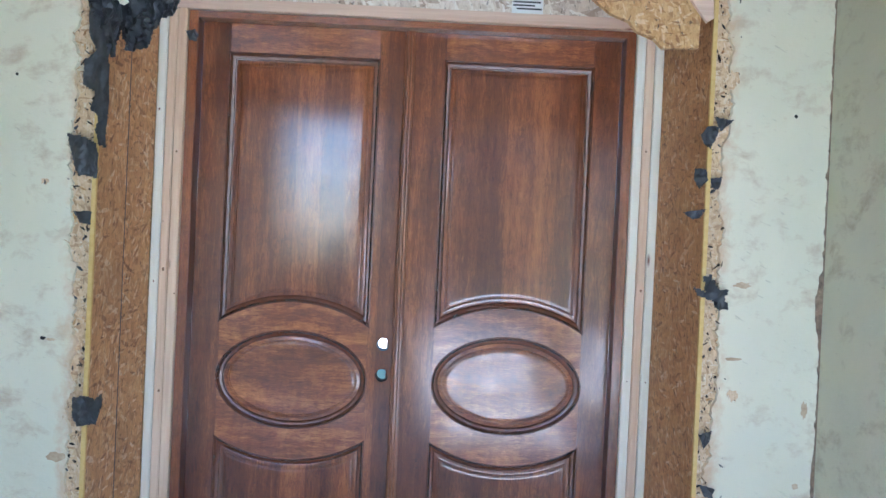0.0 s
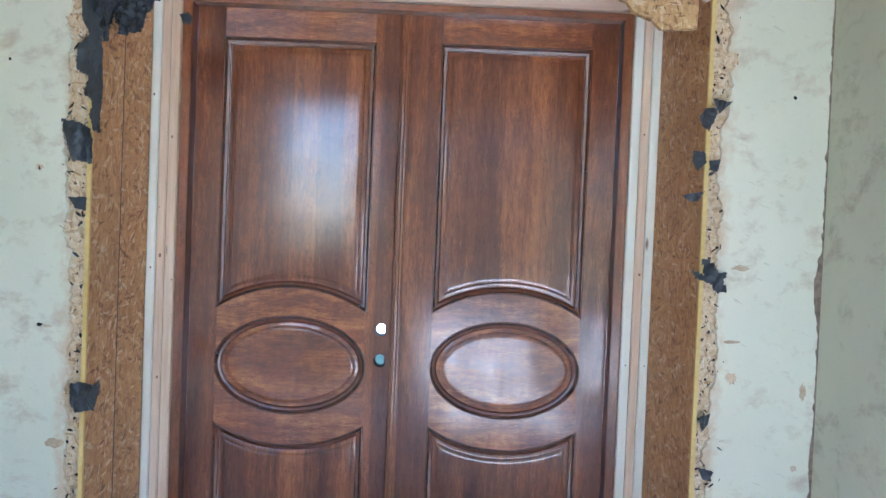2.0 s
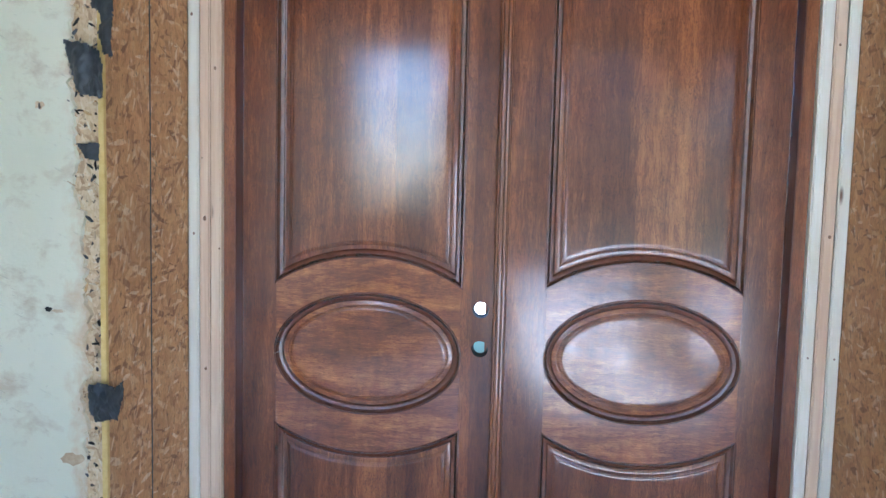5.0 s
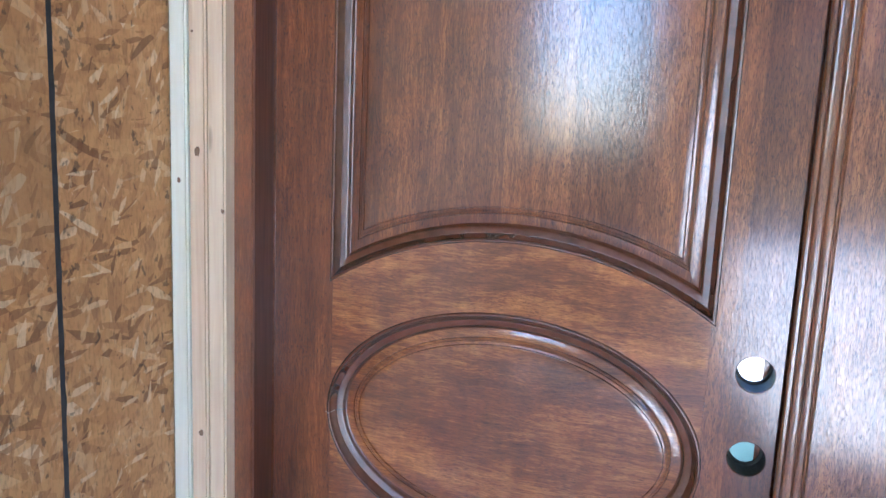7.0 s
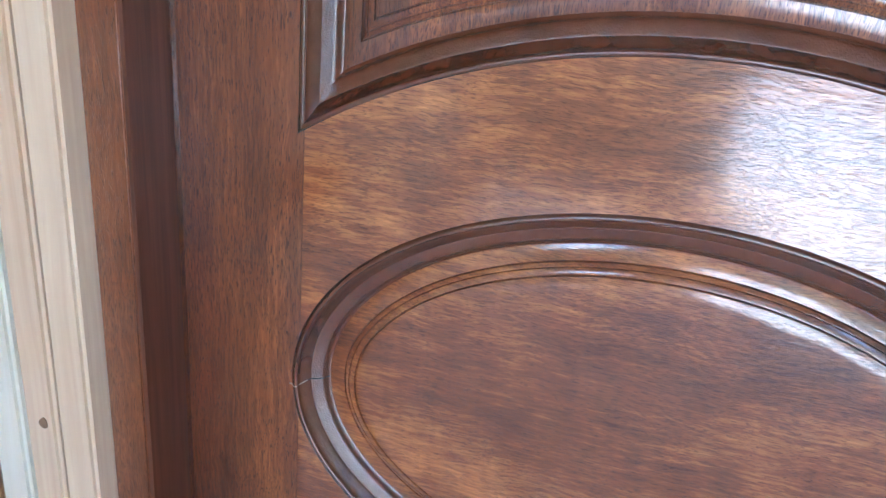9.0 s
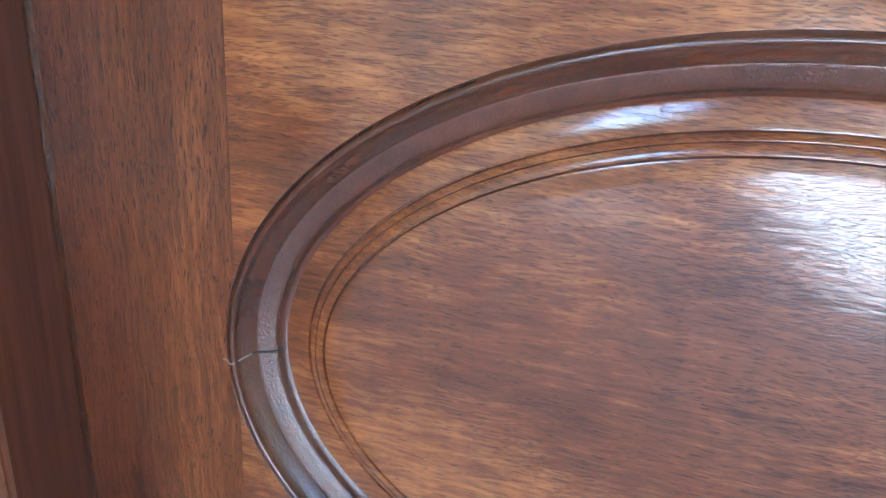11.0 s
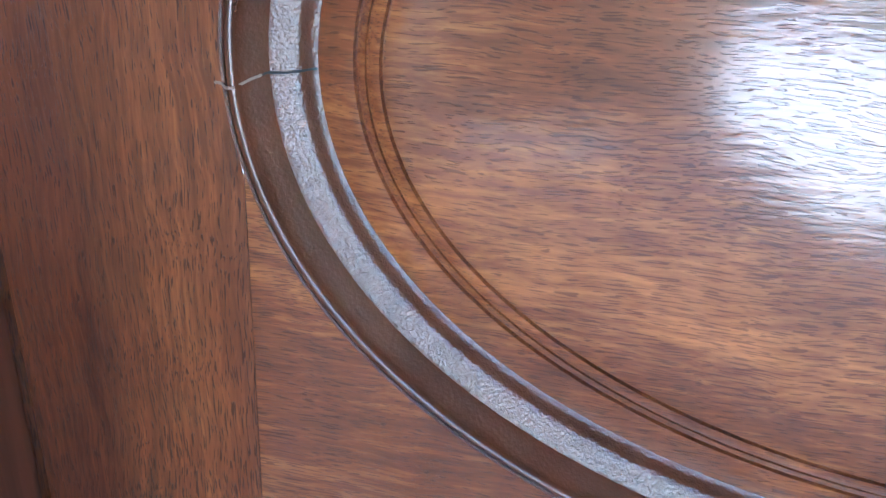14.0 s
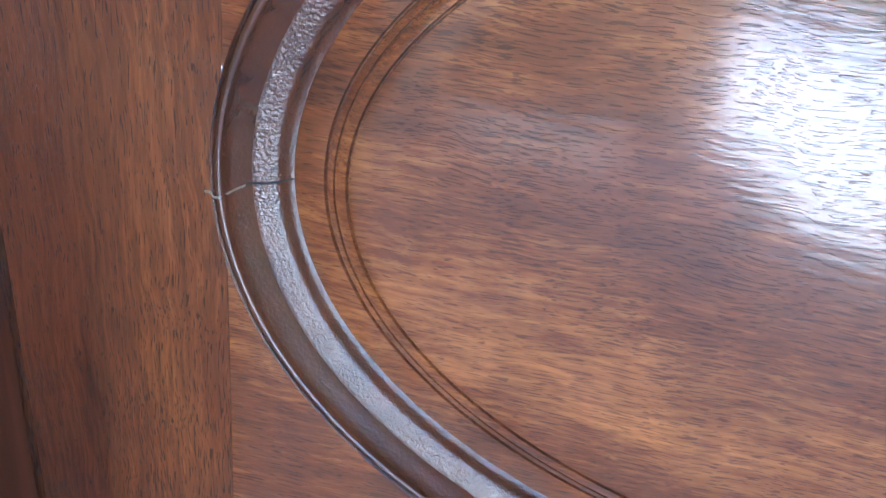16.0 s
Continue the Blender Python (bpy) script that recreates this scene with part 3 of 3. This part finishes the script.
def front_wall(side, edge, corner, name):
    """Sheathing, a yellow cut edge at the opening and a plaster coat whose edge is broken off."""
    w = thing(name, "pale green plaster wall with its coat broken away at the opening", "wall", kind="structure")
    a, b = sorted((edge + side * 0.0145, corner))
    box("sheathing", a, b, WALL, -0.05, 0, 3.0, torn_mat, w, "torn tan sheathing with dark flecks")
    e0, e1 = sorted((edge - side * 0.002, edge + side * 0.013))
    box("edge_strip", e0, e1, WALL - 0.016, WALL - 0.0006, 0, 3.0, yellow_mat, w, "yellowish cut edge of the sheathing", 0.002)
    # broken edge of the coat
    pts, z = [], 0.0
    while z < 3.0:
        reach = 0.064 + 0.034 * noise.noise((z * 3.1, side * 4.0, 1.0)) + 0.026 * noise.noise((z * 14.0, side * 2.0, 5.0)) + rng.uniform(-0.006, 0.006)
        if side < 0 and z > 1.4:
            reach += 0.022
        pts.append((edge + side * max(reach, 0.022), z))
        z += rng.uniform(0.006, 0.016)
    pts.append((edge + side * 0.06, 3.0))
    bm = bmesh.new()
    f1 = [bm.verts.new((x, WALL - 0.011, z)) for x, z in pts]
    f0 = [bm.verts.new((x - side * rng.uniform(0.001, 0.006), WALL - 0.0005, z)) for x, z in pts]
    far = [bm.verts.new((corner, WALL - 0.011, z)) for x, z in pts]
    for i in range(len(pts) - 1):
        bm.faces.new((f1[i], f1[i + 1], far[i + 1], far[i]))
        bm.faces.new((f0[i], f0[i + 1], f1[i + 1], f1[i]))
    part("plaster_coat", bm, plaster_mat, w)
    # loose crumbs of coat left on the torn band
    for i in range(200):
        z = rng.uniform(0.35, 2.5)
        x = edge + side * (0.018 + 0.085 * rng.random() ** 1.4)
        bm = bmesh.new()
        bmesh.ops.create_icosphere(bm, subdivisions=1, radius=1)
        for v in bm.verts:
            v.co *= rng.uniform(0.6, 1.2)
        bmesh.ops.transform(bm, verts=bm.verts, matrix=Matrix.LocRotScale((x, WALL - rng.uniform(0.001, 0.009), z), Euler((0, rng.uniform(0, 6), 0)),
                                                                          (rng.uniform(0.004, 0.019), 0.005, rng.uniform(0.002, 0.006))))
        part("crumb", bm, rng.choice([torn_mat, plaster_mat, osb_gold, hole_mat, hole_mat, paper_mat, scar_mat]), w)
    return w


wall_left = front_wall(-1, -1.0565, -1.468, "wall_left")
wall_right = front_wall(1, 1.0665, 1.497, "wall_right")
tagged(box("wall_head", -1.056, 1.066, WALL, -0.05, 2.68, 3.0, osb_gold), "golden strand board over the opening", "wall", kind="structure")


# nail holes and knocked-out scars in the coat
def scar(parent, x, z, w, h, mat, name, seed):
    r = random.Random(seed)
    n = 18
    out = []
    for i in range(n):
        a = math.tau * i / n
        k = r.uniform(0.65, 1.15)
        out.append((x + w * k * math.cos(a), z + h * k * math.sin(a)))
    part(name, prism(bmesh.new(), out, WALL - 0.0125, WALL - 0.0108), mat, parent)


scar(wall_left, -1.342, 2.038, 0.005, 0.006, hole_mat, "nail_hole", 1)
scar(wall_right, 1.371, 2.021, 0.006, 0.007, hole_mat, "nail_hole", 2)
for i, (x, z, w, h, m) in enumerate(((-1.232, 1.672, 0.014, 0.011, torn_mat), (-1.217, 1.13, 0.012, 0.007, hole_mat), (-1.19, 1.127, 0.02, 0.005, scar_mat),
                                     (-1.16, 0.72, 0.035, 0.02, scar_mat))):
    scar(wall_left, x, z, w, h, m, "scar", 20 + i)
for i, (x, z, w, h, m) in enumerate(((1.195, 1.03, 0.022, 0.022, torn_mat), (1.19, 1.16, 0.035, 0.006, scar_mat), (1.21, 1.42, 0.03, 0.012, scar_mat), (1.14, 2.14, 0.03, 0.035, torn_mat),
                                     (1.45, 0.99, 0.012, 0.03, scar_mat), (1.43, 0.72, 0.012, 0.012, scar_mat))):
    scar(wall_right, x, z, w, h, m, "scar", 60 + i)
# broken coat along the inner corner
bm = bmesh.new()
z = 0.0
prev = None
while z < 2.45:
    wd = 0.003 + 0.05 * max(0.0, noise.noise((z * 3.3, 2.0, 8.0)) - 0.05) + 0.014 * max(0.0, noise.noise((z * 25, 5.0, 1.0))) + rng.uniform(0, 0.003)
    row = [bm.verts.new((1.4968, WALL - 0.0145, z)), bm.verts.new((1.4968 - wd, WALL - 0.0122, z))]
    if prev:
        bm.faces.new((prev[0], prev[1], row[1], row[0]))
    prev = row
    z += 0.012
part("broken_corner", bm, crack_mat, wall_right, "brown crack along the inner corner")

# linings added to stop daylight leaking past studs and header
for s, n in ((-1, "wall_backing_west"), (1, "wall_backing_east")):
    a, b = sorted((s * 0.933, s * 1.64))
    tagged(box(n, a, b, 0.061, 0.11, 0, 3.0, plaster_side), "lining added behind the studs to stop light leaks", "wall", kind="structure")
tagged(box("wall_backing_head", -0.932, 0.932, 0.061, 0.11, 2.4915, 3.0, plaster_side), "lining added over the door to stop light leaks", "wall", kind="structure")

# ---- the porch: side walls, slab; unseen rear wall with openings and ceiling shape the light ----
# ends short: an unseen gap behind it lets light in from the east
tagged(box("wall_east", 1.497, 1.64, -2.45, -0.05, 0, 2.44, plaster_side), "plaster side wall with shade put into its colour, scratched and stained", "wall", kind="structure")
tagged(box("wall_west", -1.62, -1.468, -4.2, -0.05, 0, 2.9, plaster_side), "plaster side wall with shade put into its colour", "wall", kind="structure")
rear = thing("wall_rear", "unseen plaster wall, its doorway and window placed for the light on the doors", "wall", kind="structure")
Y0, Y1 = -4.35, -4.2
W_X0, W_X1, W_Z0, W_Z1 = -1.36, -0.55, 1.28, 2.78
D_X0, D_X1, D_Z1 = 0.11, 1.18, 2.72
for i, (a, b, c, d) in enumerate(((-1.62, W_X0, 0, 2.9), (W_X0, W_X1, 0, W_Z0), (W_X0, W_X1, W_Z1, 2.9), (W_X1, D_X0, 0, 2.9), (D_X0, D_X1, D_Z1, 2.9), (D_X1, 1.64, 0, 2.9))):
    box("wall_part", a, b, Y0, Y1, c, d, plaster_side, rear)
tagged(box("ceiling", -1.62, 1.64, -4.35, -0.05, 2.9, 3.05, beam_mat), "unseen brown porch ceiling, added to shut out sky light", "ceiling", kind="structure")
tagged(box("wall_plate", 1.50, 1.64, -4.2, -0.60, 2.442, 2.9, beam_mat), "rough brown wooden plate on the side wall", "beam", kind="structure")
bm = bmesh.new()
add_box(bm, 1.41, 1.4965, -2.4, -0.60, 2.452, 2.52)
tagged(part("rafter", bm, beam_mat), "rough brown rafter along the side wall", "beam")
tagged(box("floor", -1.62, 1.64, -4.4, 0.3, -0.12, 0.0, porch_mat), "grey concrete porch floor", "floor", kind="structure")
# unseen upper wall and wings, added to keep light out of the porch
tagged(box("wall_upper", -6, 6, -0.5, -0.05, 3.05, 4.6, plaster_mat), "unseen plaster wall above, added to block sun and sky", "wall", kind="structure")
for s, n in ((-1, "wall_wing_west"), (1, "wall_wing_east")):
    a, b = sorted((s * 1.64, s * 6))
    tagged(box(n, a, b, -0.5, -0.05, 0, 3.05, plaster_mat), "unseen plaster wall beside the porch, added to block light", "wall", kind="structure")
# unseen sun blocker over the rear window opening
tagged(box("eave", -2.6, -0.1, -5.1, -4.352, 2.83, 2.96, beam_mat), "unseen brown board, added to keep sun out of the rear window opening", "eave", kind="structure")
# unseen ground outside, to the horizon; lawn and pale walk added for the reflections
bm = bmesh.new()
for x0, x1, y0, y1 in ((-900, 900, -900, 900),):
    bm.faces.new([bm.verts.new(p) for p in ((x0, y0, -0.13), (x1, y0, -0.13), (x1, y1, -0.13), (x0, y1, -0.13))])
tagged(part("ground", bm, lawn_mat), "unseen dark green lawn to the horizon, tints the light and darkens reflections", "ground", kind="structure")
tagged(box("walkway", -0.3, 5.2, -12.5, -4.4, -0.125, -0.01, concrete_mat), "unseen pale sunlit walk before the porch, added for the glare on the doors", "path", kind="structure")
# made-up bright slab behind the doors, shows white through the upper bore
tagged(box("yard_slab", -3.5, 3.5, 0.4, 14, -0.125, -0.02, concrete_mat), "added pale sunlit slab behind the doors, for the white light in a bore", "path", kind="structure")


def tree(x, y, h, seed):
    r = random.Random(seed)
    t = thing("tree", "unseen broad dark green tree, added to darken reflections in the doors", "tree", (x, y, -0.13), "trees beyond the lawn")
    bm = bmesh.new()
    rows = []
    for k in range(7):
        z = h * 0.6 * k / 6
        rad = 0.22 * (1 - k / 8)
        rows.append([bm.verts.new((rad * math.cos(a * math.tau / 8) + 0.05 * k * math.sin(seed), rad * math.sin(a * math.tau / 8), z)) for a in range(8)])
    for a, b in zip(rows, rows[1:]):
        for i in range(8):
            bm.faces.new((a[i], a[(i + 1) % 8], b[(i + 1) % 8], b[i]))
    part("trunk", bm, bark_mat, t)
    verts, faces = [], []
    for c in range(70):
        a, u = r.uniform(0, math.tau), r.uniform(0.2, 1)
        cz = h * r.uniform(0.12, 1.0)
        wide = h * 0.36 * math.sin(math.pi * min(0.95, max(0.15, cz / h)))
        cx, cy = wide * u * math.cos(a), wide * u * math.sin(a)
        for k in range(45):
            p = Vector((r.gauss(0, 1), r.gauss(0, 1), r.gauss(0, 1))) * h * 0.06 + Vector((cx, cy, cz))
            q = Euler((r.uniform(0, 6), r.uniform(0, 6), r.uniform(0, 6))).to_matrix()
            s = r.uniform(0.08, 0.2)
            n = len(verts)
            verts += [p + q @ Vector(v) * s for v in ((-1, 0, 0), (0, -0.5, 0), (1, 0, 0.2), (0, 0.5, 0))]
            faces.append((n, n + 1, n + 2, n + 3))
    me = bpy.data.meshes.new("crown")
    me.from_pydata(verts, [], faces)
    me.materials.append(leaf_mat)
    ob = new("crown", me)
    ob.parent = t


# unseen trees, added as the dark part of what the doors reflect
for i, (x, y, h) in enumerate(((0.4, -15, 6.5), (3.4, -15.5, 7.5), (6.5, -16, 7), (1.9, -19, 8), (9.5, -18, 8))):
    tree(x, y, h, 11 + i)


# ---- torn black paper and other scraps at the opening ----
def crumpled(name, outline, y, depth, seed, mat, label, category, group="", bend=0.0, nx=14, nz=14, thick=0.0012):
    """A torn sheet: a grid cut to an outline in x and z, creased and pushed out from the wall."""
    r = random.Random(seed)
    nx, nz = nx * 2, nz * 2
    xs, zs = [p[0] for p in outline], [p[1] for p in outline]
    x0, x1, z0, z1 = min(xs), max(xs), min(zs), max(zs)
    n = len(outline)

    def inside(x, z):
        hit = False
        for i in range(n):
            (ax, az), (bx, bz) = outline[i], outline[(i + 1) % n]
            if (az > z) != (bz > z) and x < (bx - ax) * (z - az) / (bz - az) + ax:
                hit = not hit
        return hit
    bm = bmesh.new()
    grid = {}
    for i in range(nx + 1):
        for j in range(nz + 1):
            x = x0 + (x1 - x0) * (i + r.uniform(-0.3, 0.3)) / nx
            z = z0 + (z1 - z0) * (j + r.uniform(-0.3, 0.3)) / nz
            cr = abs(noise.noise((x * 22 + seed, z * 12, seed * 1.7))) * 1.3 + 0.5 * abs(noise.noise((x * 60, z * 45, seed)))
            grid[i, j] = (x, y - depth * cr - bend * ((x - x0) / (x1 - x0)) ** 2, z)
    made = {}
    for i in range(nx):
        for j in range(nz):
            c = [grid[k] for k in ((i, j), (i + 1, j), (i + 1, j + 1), (i, j + 1))]
            if inside(sum(p[0] for p in c) / 4, sum(p[2] for p in c) / 4):
                vs = []
                for k in ((i, j), (i + 1, j), (i + 1, j + 1), (i, j + 1)):
                    if k not in made:
                        made[k] = bm.verts.new(grid[k])
                    vs.append(made[k])
                bm.faces.new(vs)
    bmesh.ops.triangulate(bm, faces=bm.faces[:])
    bmesh.ops.solidify(bm, geom=bm.faces[:], thickness=thick)
    return tagged(part(name, bm, mat, None, "", 38), label, category, group)


def px(u, v, dy=0.0):
    """Place on the wall's face from a sketch grid laid over the opening."""
    s = 0.001970
    return (-1.343 + (u - 31) * s + (v - 132) * 0.000095, 2.037 - (v - 132) * s + (u - 31) * 0.0000965)


PAPER = "torn black felt paper hanging at the opening's edge"
G = "scraps of black paper"
yb = WALL - 0.014
crumpled("felt_paper", [px(*p) for p in ((160, -30), (345, -30), (340, 20), (325, 48), (300, 52), (283, 70), (288, 92), (262, 100), (232, 98), (222, 60), (205, 100), (195, 70), (165, 20))], yb - 0.012, 0.06, 3, paper_mat, "large torn bunch of black felt paper hanging at the corner", "paper", G, 0.1, 30, 24)
crumpled("felt_paper", [px(*p) for p in ((190, -30), (236, -30), (228, 60), (212, 108), (198, 104))], yb - 0.03, 0.04, 9, paper_mat, PAPER, "paper", G, 0.03, 10, 16)
crumpled("felt_paper", [px(*p) for p in ((163, 0), (198, 0), (196, 70), (197, 170), (190, 262), (176, 258), (170, 230), (176, 205), (160, 195), (170, 165), (148, 150), (152, 110), (172, 90), (158, 60))], yb - 0.003, 0.012, 5, paper_mat, PAPER, "paper", G, 0.02, 12, 44)
crumpled("felt_paper", [px(*p) for p in ((121, 236), (150, 242), (176, 255), (181, 275), (178, 316), (142, 308), (132, 292))], yb - 0.006, 0.02, 14, paper_mat, PAPER, "paper", G, 0.03)
crumpled("felt_paper", [px(*p) for p in ((126, 698), (150, 694), (170, 700), (186, 688), (185, 712), (172, 742), (134, 748), (125, 728))], yb - 0.006, 0.022, 21, paper_mat, PAPER, "paper", G, 0.035)
crumpled("felt_paper", [px(*p) for p in ((128, 372), (160, 372), (158, 396), (140, 392))], yb, 0.008, 23, paper_mat, PAPER, "paper", G, 0, 8, 8)
crumpled("felt_paper", [px(*p) for p in ((328, 58), (345, 56), (352, 66), (346, 76), (334, 74))], yb - 0.01, 0.02, 27, paper_mat, PAPER, "paper", G, 0, 8, 8)
for i, shape in enumerate((((1232, 240), (1244, 226), (1262, 228), (1256, 250), (1248, 266), (1238, 256)), ((1222, 300), (1238, 302), (1240, 322), (1228, 336), (1221, 318)),
                           ((1250, 318), (1268, 316), (1262, 338), (1252, 334)), ((1200, 378), (1222, 374), (1240, 372), (1228, 388), (1218, 390)),
                           ((1216, 508), (1240, 518), (1236, 492), (1250, 488), (1258, 512), (1280, 516), (1272, 530), (1278, 548), (1262, 552), (1250, 534), (1226, 524)),
                           ((1226, 770), (1250, 764), (1244, 782), (1234, 796)), ((1230, 862), (1254, 866), (1250, 884), (1236, 880)), ((1258, 210), (1288, 216), (1266, 236)))):
    crumpled("felt_paper", [px(*p) for p in shape], yb - 0.004, 0.022, 40 + i, paper_mat, "small torn scrap of black felt paper", "paper", G, 0.015, 10, 10)

# splintered stick in the paper bunch
a, b = px(205, -30), px(240, 22)
bm = bmesh.new()
d = Vector((b[0] - a[0], -0.03, b[1] - a[1]))
bmesh.ops.create_cone(bm, cap_ends=True, segments=5, radius1=0.012, radius2=0.016, depth=d.length)
m = d.to_track_quat("Z", "Y").to_matrix().to_4x4()
bmesh.ops.transform(bm, verts=bm.verts, matrix=Matrix.Translation(Vector((a[0], yb - 0.07, a[1])) + d / 2) @ m)
tagged(part("lath_stick", bm, pine_white), "splintered grey lath end among torn paper", "stick")

# loose strand board scrap at the head of the opening
bm = prism(bmesh.new(), [px(*p) for p in ((985, -60), (1240, -60), (1232, 30), (1228, 88), (1165, 88), (1150, 72), (1118, 58), (1105, 40), (1075, 28), (1050, 8), (1030, -10))], yb - 0.012, yb + 0.012)
tagged(part("board_scrap", bm, osb_gold), "golden strand board scrap with a broken edge at the corner", "board")
bm = prism(bmesh.new(), [px(*p) for p in ((1195, -20), (1252, -40), (1252, 38), (1240, 45))], yb - 0.03, yb - 0.014)
tagged(part("board_scrap", bm, pine_head), "split wooden board end at the corner", "board")
